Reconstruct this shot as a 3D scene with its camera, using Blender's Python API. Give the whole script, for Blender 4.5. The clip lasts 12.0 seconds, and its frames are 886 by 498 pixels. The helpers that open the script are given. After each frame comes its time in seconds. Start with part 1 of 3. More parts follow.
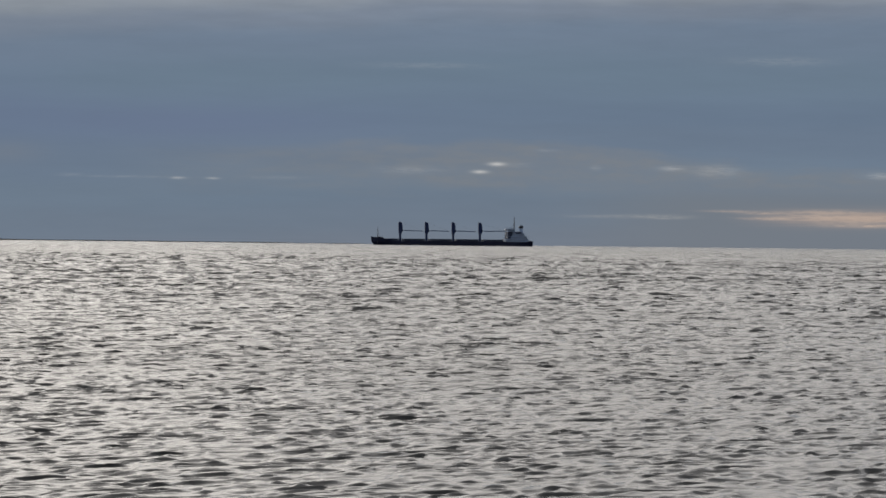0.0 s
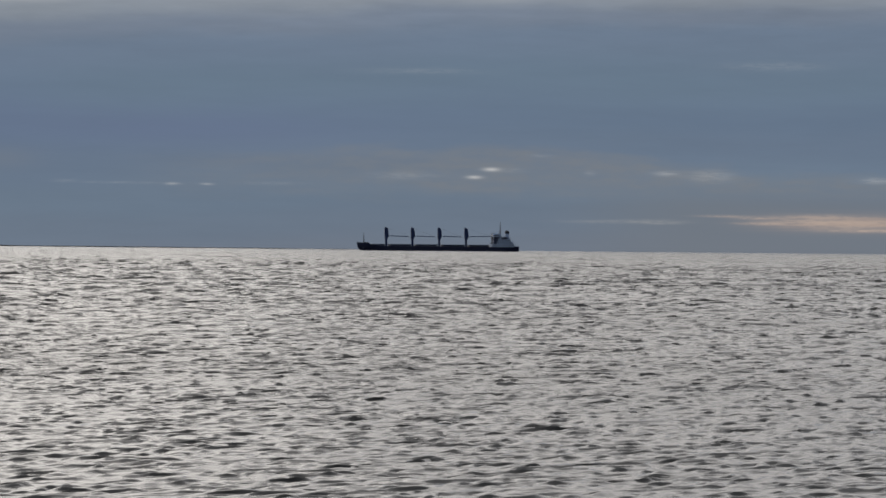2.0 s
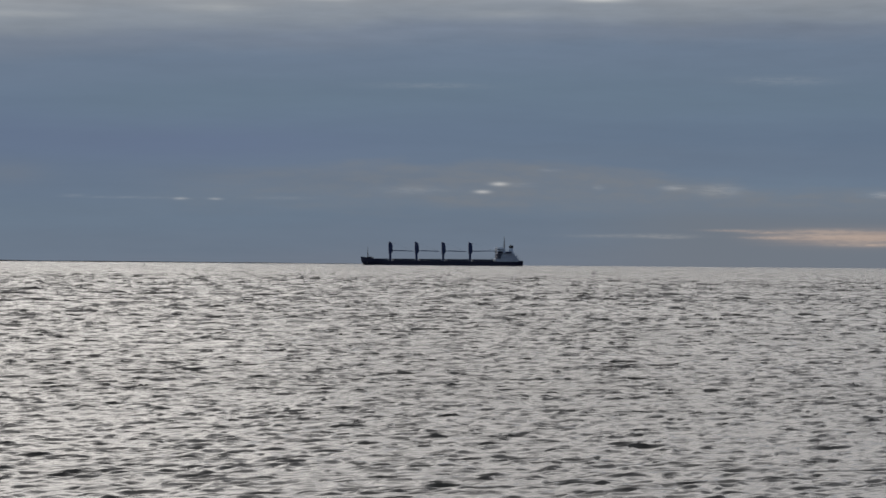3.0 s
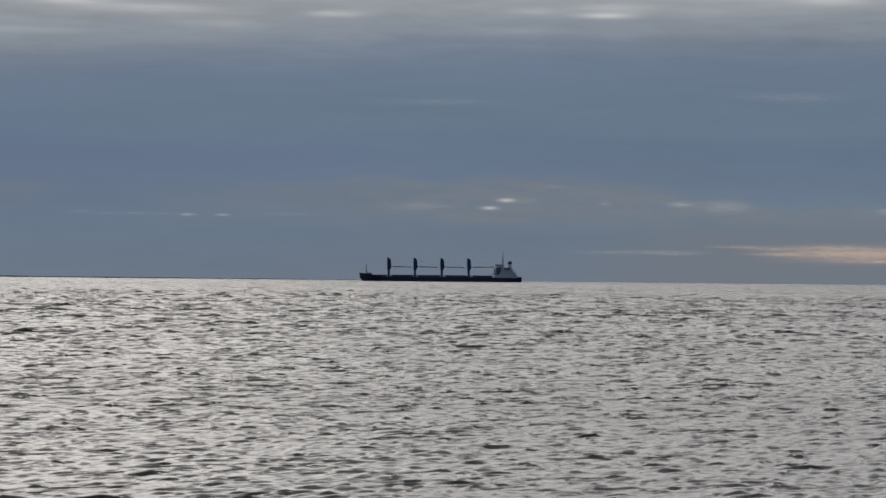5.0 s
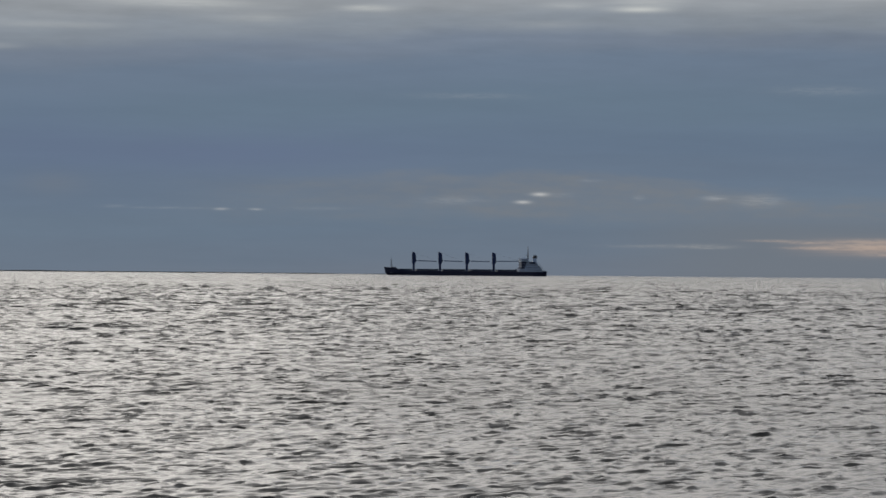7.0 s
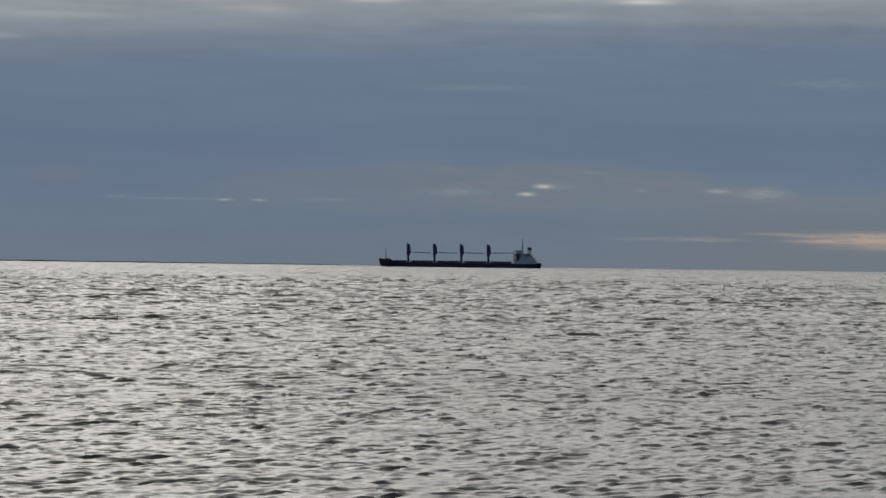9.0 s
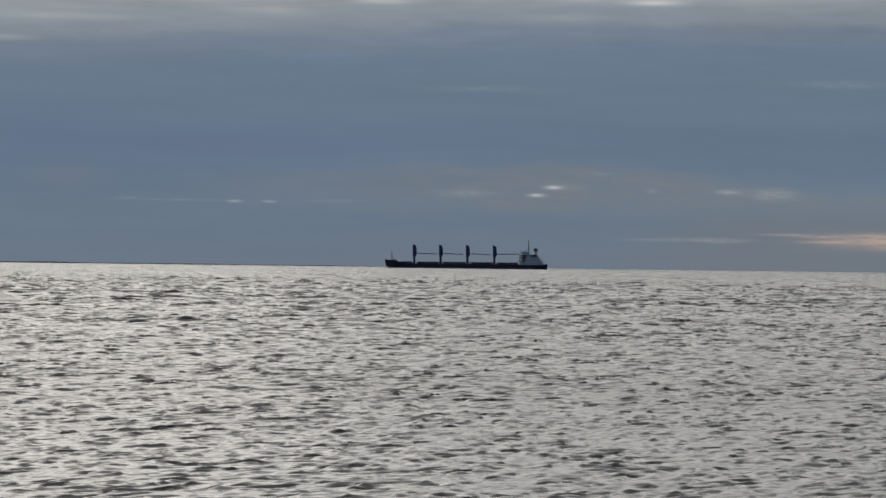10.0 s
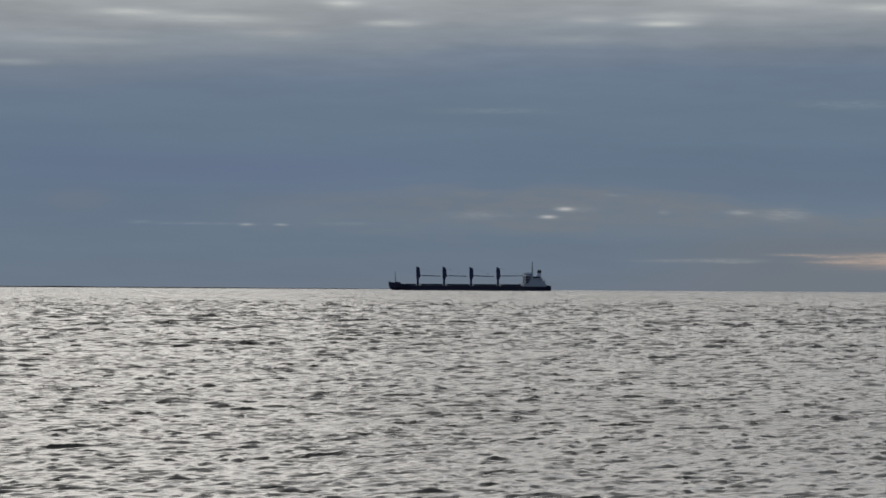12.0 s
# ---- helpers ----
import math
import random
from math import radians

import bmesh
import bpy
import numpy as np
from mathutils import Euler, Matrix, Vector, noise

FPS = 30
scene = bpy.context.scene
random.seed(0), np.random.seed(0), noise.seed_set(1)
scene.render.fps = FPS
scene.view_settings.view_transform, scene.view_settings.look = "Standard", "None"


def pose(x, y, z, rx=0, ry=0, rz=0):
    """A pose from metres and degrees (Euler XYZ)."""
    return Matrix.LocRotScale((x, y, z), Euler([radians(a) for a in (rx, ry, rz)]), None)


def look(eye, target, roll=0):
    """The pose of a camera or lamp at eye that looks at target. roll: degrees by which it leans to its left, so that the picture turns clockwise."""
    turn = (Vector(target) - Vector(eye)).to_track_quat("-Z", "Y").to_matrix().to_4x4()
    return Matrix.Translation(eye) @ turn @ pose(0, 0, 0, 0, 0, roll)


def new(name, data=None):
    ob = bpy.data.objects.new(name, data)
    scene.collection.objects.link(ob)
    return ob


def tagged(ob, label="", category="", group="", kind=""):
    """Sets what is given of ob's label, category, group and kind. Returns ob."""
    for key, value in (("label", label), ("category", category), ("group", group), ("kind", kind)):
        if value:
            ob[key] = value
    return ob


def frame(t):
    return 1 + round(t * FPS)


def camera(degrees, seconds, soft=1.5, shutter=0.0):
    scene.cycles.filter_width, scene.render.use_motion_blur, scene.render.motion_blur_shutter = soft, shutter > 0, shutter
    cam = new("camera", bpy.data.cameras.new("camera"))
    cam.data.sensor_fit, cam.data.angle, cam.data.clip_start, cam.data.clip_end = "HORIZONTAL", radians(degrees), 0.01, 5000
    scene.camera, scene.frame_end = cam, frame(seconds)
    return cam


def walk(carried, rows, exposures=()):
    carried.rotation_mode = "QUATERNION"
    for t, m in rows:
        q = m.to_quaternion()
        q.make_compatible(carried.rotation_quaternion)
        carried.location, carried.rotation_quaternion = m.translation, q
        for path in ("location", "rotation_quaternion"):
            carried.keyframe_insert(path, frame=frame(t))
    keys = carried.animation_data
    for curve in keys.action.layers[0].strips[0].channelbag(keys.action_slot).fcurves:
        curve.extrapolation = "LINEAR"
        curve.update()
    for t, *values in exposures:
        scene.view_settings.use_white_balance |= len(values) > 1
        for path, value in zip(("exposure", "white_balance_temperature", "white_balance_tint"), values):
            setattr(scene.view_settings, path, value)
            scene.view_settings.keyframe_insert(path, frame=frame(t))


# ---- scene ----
cam = camera(16.227, 12.0, soft=1.6)
EYE = 3.3  # metres above the water
# seconds, yaw, pitch, roll
PATH = [
    (0, 0.0, -0.1166, -0.6289), (0.5, -0.0630, -0.1157, -0.6391), (1, -0.1229, -0.1109, -0.5626),
    (1.5, -0.1257, -0.0532, -0.5681), (2, -0.1019, -0.0153, -0.5418), (2.5, -0.0245, 0.1430, -0.5107),
    (3, 0.0502, 0.2523, -0.4831), (5, 0.1798, 0.5496, -0.5394), (5.5, 0.3111, 0.5371, -0.4956),
    (6, 0.5129, 0.5194, -0.4852), (6.5, 0.7640, 0.4841, -0.4508), (7, 0.7964, 0.4372, -0.4791),
    (9, 0.8510, 0.2830, -0.7400), (9.5, 0.9168, 0.2818, -0.7668), (10, 1.0408, 0.3027, -0.6727),
    (10.5, 1.1267, 0.3496, -0.6564), (11, 1.1386, 0.4192, -0.5478), (11.5, 1.1939, 0.5296, -0.4876),
    (12, 1.2638, 0.7098, -0.3426),
]
walk(cam, [(t, pose(0, 0, EYE, 90 + pitch, roll, yaw)) for t, yaw, pitch, roll in PATH],
     exposures=((0, 0.1, 6600, 9.5), (1, 0.03, 6550, 10), (3, 0.02, 6500, 10), (5, 0.0, 6500, 10), (7, 0.0, 6500, 9), (9, 0.0, 6500, 8), (12, 0.0, 6500, 8)))


# ---- sky and sun ----
def lin(r, g, b):
    """Linear colour of an 8-bit display colour."""
    return tuple((c / 255 / 12.92) if c < 10 else ((c / 255 + 0.055) / 1.055) ** 2.4 for c in (r, g, b))


class Nodes:
    """Short ways to add shader nodes to one tree."""

    def __init__(self, tree):
        self.tree = tree

    def add(self, kind, **props):
        node = self.tree.nodes.new(kind)
        for key, value in props.items():
            setattr(node, key, value)
        return node

    def link(self, a, b):
        if hasattr(a, "is_output"):
            self.tree.links.new(a, b)
        else:
            b.default_value = a

    def math(self, op, *args, clamp=False):
        node = self.add("ShaderNodeMath", operation=op, use_clamp=clamp)
        for i, a in enumerate(args):
            self.link(a, node.inputs[i])
        return node.outputs[0]

    def xyz(self, x, y, z=0.0):
        node = self.add("ShaderNodeCombineXYZ")
        for a, i in zip((x, y, z), node.inputs):
            self.link(a, i)
        return node.outputs[0]

    def noise(self, vector, scale=1.0, detail=3.0, rough=0.5, distort=0.0):
        node = self.add("ShaderNodeTexNoise")
        self.link(vector, node.inputs["Vector"])
        node.inputs["Scale"].default_value = scale
        node.inputs["Detail"].default_value = detail
        node.inputs["Roughness"].default_value = rough
        node.inputs["Distortion"].default_value = distort
        return node.outputs[0]

    def ramp(self, fac, stops, mode="EASE"):
        node = self.add("ShaderNodeValToRGB")
        node.color_ramp.interpolation = mode
        els = node.color_ramp.elements
        while len(els) < len(stops):
            els.new(0.5)
        for el, (p, c) in zip(els, stops):
            el.position = p
            el.color = (*c, 1) if isinstance(c, tuple) else (c, c, c, 1)
        self.link(fac, node.inputs[0])
        return node.outputs[0]

    def span(self, value, a, b, lo=0.0, hi=1.0):
        node = self.add("ShaderNodeMapRange", interpolation_type="SMOOTHSTEP")
        for v, i in zip((value, a, b, lo, hi), node.inputs):
            self.link(v, i)
        return node.outputs[0]

    def mix(self, fac, a, b, blend="MIX"):
        node = self.add("ShaderNodeMix", data_type="RGBA", blend_type=blend)
        self.link(fac, node.inputs[0])
        for v, i in ((a, 6), (b, 7)):
            self.link((*v, 1) if isinstance(v, tuple) else v, node.inputs[i])
        return node.outputs[2]


SUN_AZ, SUN_EL = -22.0, 16.0  # degrees: behind the cloud, ahead and to the left
SKY_UNIT = 5500.0  # sky places below are in parts of a radian


def make_sky():
    world = bpy.data.worlds.new("overcast_sky")
    scene.world = world
    world.use_nodes = True
    world.node_tree.nodes.clear()
    n = Nodes(world.node_tree)
    way = n.add("ShaderNodeTexCoord").outputs["Generated"]
    sep = n.add("ShaderNodeSeparateXYZ")
    n.link(way, sep.inputs[0])
    x, y, z = sep.outputs
    az = n.math("MULTIPLY", n.math("ARCTAN2", x, y), SKY_UNIT)
    el = n.math("MULTIPLY", n.math("ARCSINE", z), SKY_UNIT)

    def at(sx, sy, seed=0.0):
        return n.xyz(n.math("DIVIDE", az, sx), n.math("DIVIDE", el, sy), seed)

    def blob(a, e, wa, we):
        """A soft-edged cloud patch round (a, e)."""
        da = n.math("DIVIDE", n.math("SUBTRACT", az, a), wa)
        de = n.math("DIVIDE", n.math("SUBTRACT", el, e), we)
        return n.math("EXPONENT", n.math("MULTIPLY", n.math("ADD", n.math("MULTIPLY", da, da), n.math("MULTIPLY", de, de)), -1.0))

    # layers of stratus: the edge between two layers waves up and down
    wave = n.noise(at(420, 110, 3.1), detail=5)
    el_w = n.math("ADD", n.math("ADD", el, n.span(az, 100, -900, 0.0, 36.0)), n.math("MULTIPLY", n.math("SUBTRACT", wave, 0.5), 70.0))
    low = n.ramp(n.math("DIVIDE", el_w, 600.0), [
        (0.0, lin(108, 118, 132)), (0.08, lin(105, 118, 134)), (0.17, lin(104, 119, 136)), (0.30, lin(101, 116, 135)), (0.38, lin(99, 115, 135)),
        (0.50, lin(101, 118, 136)), (0.62, lin(105, 120, 139)), (0.68, lin(114, 125, 141)), (0.74, lin(131, 139, 149)), (0.82, lin(144, 149, 155)),
        (0.90, lin(155, 159, 162)), (1.0, lin(166, 168, 168))])
    # the high part of the sky, by degrees: thinner, brighter cloud
    deg = n.math("DIVIDE", el, SKY_UNIT * math.pi / 180)
    high = n.ramp(n.math("DIVIDE", deg, 90.0), [
        (0.0, 0.38), (0.065, 0.42), (0.10, 0.74), (0.16, 1.08), (0.22, 1.09), (0.32, 0.92), (0.48, 0.63), (1.0, 0.42)])
    ahead = n.span(y, -0.6, 0.85, 0.22, 1.0)
    ahead = n.math("MULTIPLY", ahead, n.span(x, -0.3, 0.5, 1.17, 0.8))  # the sun's side is the brighter one
    high = n.mix(1.0, n.mix(1.0, high, n.mix(ahead, (0.84, 0.94, 1.1), (1.006, 0.97, 0.95)), "MULTIPLY"), n.xyz(ahead, ahead, ahead), "MULTIPLY")
    puff = n.math("ADD", 0.75, n.math("MULTIPLY", n.noise(n.xyz(x, y, n.math("MULTIPLY", z, 3.0)), 4.0, 5), 0.5))
    high = n.mix(1.0, high, n.xyz(puff, puff, puff), "MULTIPLY")
    sky = n.mix(n.span(deg, 5.6, 7.5), low, high)

    # drawn-out wisps
    wisp = n.math("SUBTRACT", n.noise(at(330, 34, 7.7), detail=5, rough=0.55), 0.5)
    soft = n.math("SUBTRACT", n.noise(at(900, 120, 1.3), detail=2), 0.5)
    mottle = n.math("MULTIPLY", n.math("SUBTRACT", n.noise(at(130, 26, 12.5), detail=5, rough=0.6), 0.5), n.span(el, 300, 460, 0.08, 0.3))
    gain = n.span(el, 330, 470, 0.12, 0.5)
    shade = n.math("ADD", n.math("ADD", 1.03, mottle), n.math("ADD", n.math("MULTIPLY", wisp, gain), n.math("MULTIPLY", soft, 0.16)))
    sky = n.mix(1.0, sky, n.xyz(shade, shade, shade), "MULTIPLY")
    # violet tinge in the heavy layer, greyer haze low on the right
    sky = n.mix(n.math("MULTIPLY", blob(-450, 208, 330, 34), 0.5), sky, lin(101, 113, 141))
    sky = n.mix(n.math("MULTIPLY", blob(-800, 240, 160, 60), 0.35), sky, lin(99, 112, 140))
    haze = n.math("MULTIPLY", n.span(az, 120, 480), n.span(el, 125, 70))
    sky = n.mix(n.math("MULTIPLY", haze, 0.8), sky, lin(112, 119, 128))
    # a thinner warm-grey layer with ragged edges
    rag = n.math("MULTIPLY", n.math("SUBTRACT", n.noise(at(120, 24, 2.2), detail=4), 0.5), 44.0)
    el_r = n.math("ADD", el, rag)
    upper = n.math("SUBTRACT", n.math("SUBTRACT", 178.0, n.span(az, 180, 620, 0.0, 44.0)), n.span(az, -150, -450, 0.0, 12.0))
    layer = n.math("MULTIPLY", n.span(el_r, 78, 122), n.span(n.math("SUBTRACT", el_r, upper), 10.0, -14.0))
    layer = n.math("MULTIPLY", layer, n.span(az, -620, -330))
    billow = n.span(n.noise(at(70, 20, 9.1), detail=5, rough=0.6), 0.35, 0.7, 0.6, 1.15)
    sky = n.mix(n.math("MULTIPLY", n.math("MULTIPLY", layer, billow), n.span(az, -350, 100, 0.4, 0.75)), sky, lin(118, 124, 132))
    sky = n.mix(n.math("MULTIPLY", blob(-765, 152, 60, 20), 0.35), sky, lin(115, 122, 132))
    ragged = n.span(n.noise(at(26, 3.6, 8.8), detail=4, rough=0.6), 0.36, 0.6, 0.4, 1.0)
    # small bright gaps: place, half width, half height, strength
    for a, e, wa, we, c in ((-469, 109.3, 14, 2.0, 0.4), (-409, 109.3, 14, 1.9, 0.34), (-658, 113, 24, 2.6, 0.08), (-560, 110.5, 90, 1.7, 0.12),
                            (-292, 112, 60, 3.0, 0.08), (94, 140, 16, 3.0, 0.82), (64, 126, 15, 2.7, 0.74), (130, 139, 30, 4.0, 0.1),
                            (183, 165, 22, 2.6, 0.12), (269, 135, 10, 3.4, 0.2), (404, 135, 26, 4.0, 0.3), (482, 131, 42, 9.0, 0.24), (775, 125, 40, 5.0, 0.3),
                            (-60, 128, 60, 6.0, 0.14), (-30, 313, 110, 5.0, 0.1), (590, 325, 90, 7.0, 0.12)):
        sky = n.mix(n.math("MULTIPLY", n.math("MULTIPLY", blob(a, e, wa * 0.85, we * 1.05), 1.0 if c > 0.7 else ragged), c * 0.9), sky, lin(196, 196, 196))
    # openings in the upper edge of the layer, torn by finer wisps
    torn = n.span(n.noise(at(95, 10, 6.4), detail=4, rough=0.6), 0.3, 0.62, 0.55, 1.0)
    for a, e, wa, we, c in ((-675, 482, 62, 6, 0.85), (-540, 472, 120, 8, 0.5), (-405, 446, 60, 9, 0.25), (-300, 502, 34, 8, 0.8), (-210, 466, 42, 5, 0.75),
                            (-880, 391, 45, 5, 0.28), (143, 474, 40, 6, 0.35), (267, 467, 46, 5, 0.8), (280, 480, 60, 9, 0.4), (660, 494, 70, 8, 0.6),
                            (110, 440, 60, 6, 0.12), (-760, 430, 120, 6, 0.2), (430, 505, 120, 10, 0.4)):
        sky = n.mix(n.math("MULTIPLY", n.math("MULTIPLY", blob(a, e, wa, we), torn), c), sky, lin(200, 202, 200))
    # a glowing gap low on the right: warm streaks over a warm band
    fine_streak = n.span(n.noise(at(150, 5.0, 5.2), detail=3), 0.4, 0.62, 0.6, 1.0)
    band = n.math("MULTIPLY", blob(860, 50, 330, 13), n.span(az, 470, 640))
    sky = n.mix(n.math("MULTIPLY", n.math("MULTIPLY", band, fine_streak), 1.0), sky, lin(164, 147, 138))
    for a, e, wa, we, c in ((300, 49.5, 60, 2.2, 0.3), (380, 51, 45, 2.6, 0.35), (395, 47.5, 25, 1.6, 0.4), (505, 61, 34, 1.7, 0.4), (560, 58, 30, 1.9, 0.5),
                            (572, 48.7, 32, 1.9, 0.75), (655, 52, 55, 6.0, 0.5), (680, 61, 60, 3.0, 0.4), (730, 47, 60, 8.0, 0.45), (775, 37, 70, 1.8, 0.7), (820, 52, 70, 2.4, 0.5)):
        sky = n.mix(n.math("MULTIPLY", n.math("MULTIPLY", blob(a, e, wa * 1.2, we * 1.2), ragged), c), sky, lin(190, 170, 156) if a > 450 else lin(160, 160, 160))

    # veiled sun: glow round its place
    s = Vector((math.sin(radians(SUN_AZ)) * math.cos(radians(SUN_EL)), math.cos(radians(SUN_AZ)) * math.cos(radians(SUN_EL)), math.sin(radians(SUN_EL))))
    dot = n.add("ShaderNodeVectorMath", operation="DOT_PRODUCT")
    n.link(way, dot.inputs[0])
    dot.inputs[1].default_value = s
    glow = n.math("MULTIPLY", n.math("POWER", n.math("MAXIMUM", dot.outputs["Value"], 0.0), 7.0), n.span(deg, 6.0, 14.0))
    glow = n.math("MULTIPLY", glow, 0.36)
    clear = n.add("ShaderNodeTexSky", sky_type="NISHITA", sun_disc=False)
    clear.sun_elevation, clear.sun_rotation = radians(SUN_EL), radians(SUN_AZ)
    sky = n.mix(1.0, sky, n.mix(1.0, (1.0, 0.95, 0.86), n.xyz(glow, glow, glow), "MULTIPLY"), "ADD")
    # a little of the clear sky comes through the high cloud
    sky = n.mix(n.math("MULTIPLY", n.span(deg, 8.0, 30.0), 0.15), sky, n.mix(1.0, clear.outputs[0], (0.1, 0.1, 0.1), "MULTIPLY"))
    back = n.add("ShaderNodeBackground")
    n.link(sky, back.inputs[0])
    back.inputs[1].default_value = 1.0
    out = n.add("ShaderNodeOutputWorld")
    n.link(back.outputs[0], out.inputs[0])

    lamp = bpy.data.lights.new("sun", "SUN")
    lamp.energy, lamp.angle, lamp.color = 0.12, radians(40), (1.0, 0.94, 0.84)
    new("sun", lamp).matrix_world = look(s * 1000, (0, 0, 0))


make_sky()


# ---- materials ----
def material(name, colour, rough=0.5, metal=0.0, vary=0.25, scale=0.4, bump=0.0, rust=0.0):
    mat = bpy.data.materials.new(name)
    mat.use_nodes = True
    n = Nodes(mat.node_tree)
    bsdf = mat.node_tree.nodes["Principled BSDF"]
    place = n.add("ShaderNodeTexCoord").outputs["Object"]
    big = n.noise(place, scale, 4)
    fine = n.noise(place, scale * 9, 3)
    tone = n.math("ADD", 1.0 - vary, n.math("MULTIPLY", n.math("ADD", big, fine), vary))
    col = n.mix(1.0, colour, n.xyz(tone, tone, tone), "MULTIPLY")
    if rust:
        stretched = n.add("ShaderNodeMapping")
        n.link(place, stretched.inputs[0])
        stretched.inputs["Scale"].default_value = (1.0, 1.0, 0.12)
        col = n.mix(n.math("MULTIPLY", n.span(n.noise(stretched.outputs[0], 0.9, 5, 0.65), 0.56, 0.75), rust), col, (0.11, 0.045, 0.02))
    n.link(col, bsdf.inputs["Base Color"])
    n.link(n.math("ADD", rough - 0.1, n.math("MULTIPLY", fine, 0.2)), bsdf.inputs["Roughness"])
    bsdf.inputs["Metallic"].default_value = metal
    if bump:
        b = n.add("ShaderNodeBump")
        b.inputs["Strength"].default_value = bump
        b.inputs["Distance"].default_value = 0.05
        n.link(fine, b.inputs["Height"])
        n.link(b.outputs[0], bsdf.inputs["Normal"])
    return mat


def water_material():
    mat = bpy.data.materials.new("sea_water")
    mat.use_nodes = True
    n = Nodes(mat.node_tree)
    bsdf = mat.node_tree.nodes["Principled BSDF"]
    place = n.add("ShaderNodeTexCoord").outputs["Object"]
    murk = n.noise(place, 0.05, 3)
    n.link(n.mix(murk, (0.052, 0.050, 0.046), (0.068, 0.065, 0.060)), bsdf.inputs["Base Color"])
    bsdf.inputs["IOR"].default_value = 1.333
    gust = n.noise(place, 0.02, 3)
    n.link(n.span(gust, 0.35, 0.65, 0.14, 0.2), bsdf.inputs["Roughness"])
    # ripples of all sizes, as tilts of the surface
    turned = n.add("ShaderNodeMapping", vector_type="TEXTURE")  # drawn out along the crests
    n.link(place, turned.inputs[0])
    turned.inputs["Rotation"].default_value = (0, 0, radians(35))
    turned.inputs["Scale"].default_value = (1.8, 1.0, 1.0)
    tilt = n.add("ShaderNodeTexNoise")
    n.link(turned.outputs[0], tilt.inputs["Vector"])
    for key, value in (("Scale", 2.2), ("Detail", 2.0), ("Roughness", 0.8), ("Distortion", 0.3)):
        tilt.inputs[key].default_value = value
    parts = n.add("ShaderNodeSeparateColor")
    n.link(tilt.outputs["Color"], parts.inputs[0])
    # wind from the sea: long gentle backs, short steep faces towards the shore
    along = n.add("ShaderNodeSeparateXYZ")
    n.link(place, along.inputs[0])
    wind = n.span(along.outputs[1], 120.0, 650.0, RIPPLE, 2.6 * RIPPLE)  # the breeze freshens away from the shore
    face = n.math("ADD", n.span(parts.outputs[1], 0.5, 0.68, 0.0, -0.6), n.math("MULTIPLY", n.math("SUBTRACT", parts.outputs[2], 0.59), 0.5))
    face = n.math("MULTIPLY", face, wind)
    across = n.math("MULTIPLY", n.math("SUBTRACT", parts.outputs[0], 0.5), wind)
    grown = n.add("ShaderNodeVectorMath", operation="ADD")
    n.link(n.xyz(n.math("SUBTRACT", across, n.math("MULTIPLY", face, 0.6)), face), grown.inputs[0])
    n.link(n.add("ShaderNodeNewGeometry").outputs["Normal"], grown.inputs[1])
    unit = n.add("ShaderNodeVectorMath", operation="NORMALIZE")
    n.link(grown.outputs[0], unit.inputs[0])
    n.link(unit.outputs[0], bsdf.inputs["Normal"])
    return mat


RIPPLE = 0.28
WATER = water_material()
HULL = material("hull_paint", (0.007, 0.014, 0.052), 0.6, rust=0.1, scale=0.15)
DECK = material("deck_paint", (0.07, 0.045, 0.04), 0.7, scale=0.3)
# navy of the hatches; on the house front it stands for shade
DARK_NAVY = material("hatch_and_shade_navy", (0.016, 0.03, 0.08), 0.65, rust=0.12, scale=0.25)
CRANE = material("crane_paint", (0.012, 0.034, 0.125), 0.55, rust=0.05, scale=0.3)
WHITE = material("white_ship_paint", (0.5, 0.6, 0.76), 0.5, rust=0.1, scale=0.3, vary=0.15)
GLASS = material("dark_window_glass", (0.015, 0.018, 0.022), 0.15)
FUNNEL = material("funnel_paint", (0.03, 0.035, 0.05), 0.5, scale=0.5)
STEEL = material("grey_steel", (0.3, 0.32, 0.35), 0.5, metal=0.2)
CABLE = material("wire_rope", (0.05, 0.05, 0.055), 0.6, metal=0.6)
DARK_STRIP = material("dark_strip", (0.035, 0.045, 0.05), 0.9, scale=0.01, vary=0.5)


# ---- mesh helpers ----
def box(bm, x0, x1, y0, y1, z0, z1, bevel=0.0, skew=0.0):
    """A block between two corners; skew shifts its top along x."""
    vs = [bm.verts.new((x + (skew if z == z1 else 0), y, z)) for z in (z0, z1) for x, y in ((x0, y0), (x1, y0), (x1, y1), (x0, y1))]
    fs = [bm.faces.new([vs[i] for i in f]) for f in ((3, 2, 1, 0), (4, 5, 6, 7), (0, 1, 5, 4), (1, 2, 6, 5), (2, 3, 7, 6), (3, 0, 4, 7))]
    if bevel:
        edges = list({e for f in fs for e in f.edges})
        bmesh.ops.bevel(bm, geom=edges, offset=bevel, segments=1, affect="EDGES")


def rod(bm, a, b, r0, r1=None, sides=8):
    """A round bar from a to b, tapering from r0 to r1."""
    a, b = Vector(a), Vector(b)
    r1 = r0 if r1 is None else r1
    turn = (b - a).to_track_quat("Z", "Y").to_matrix()
    rings = []
    for p, r in ((a, r0), (b, r1)):
        rings.append([bm.verts.new(p + turn @ Vector((r * math.cos(i * math.tau / sides), r * math.sin(i * math.tau / sides), 0))) for i in range(sides)])
    for i in range(sides):
        j = (i + 1) % sides
        bm.faces.new((rings[0][i], rings[0][j], rings[1][j], rings[1][i]))
    bm.faces.new(rings[0][::-1])
    bm.faces.new(rings[1])


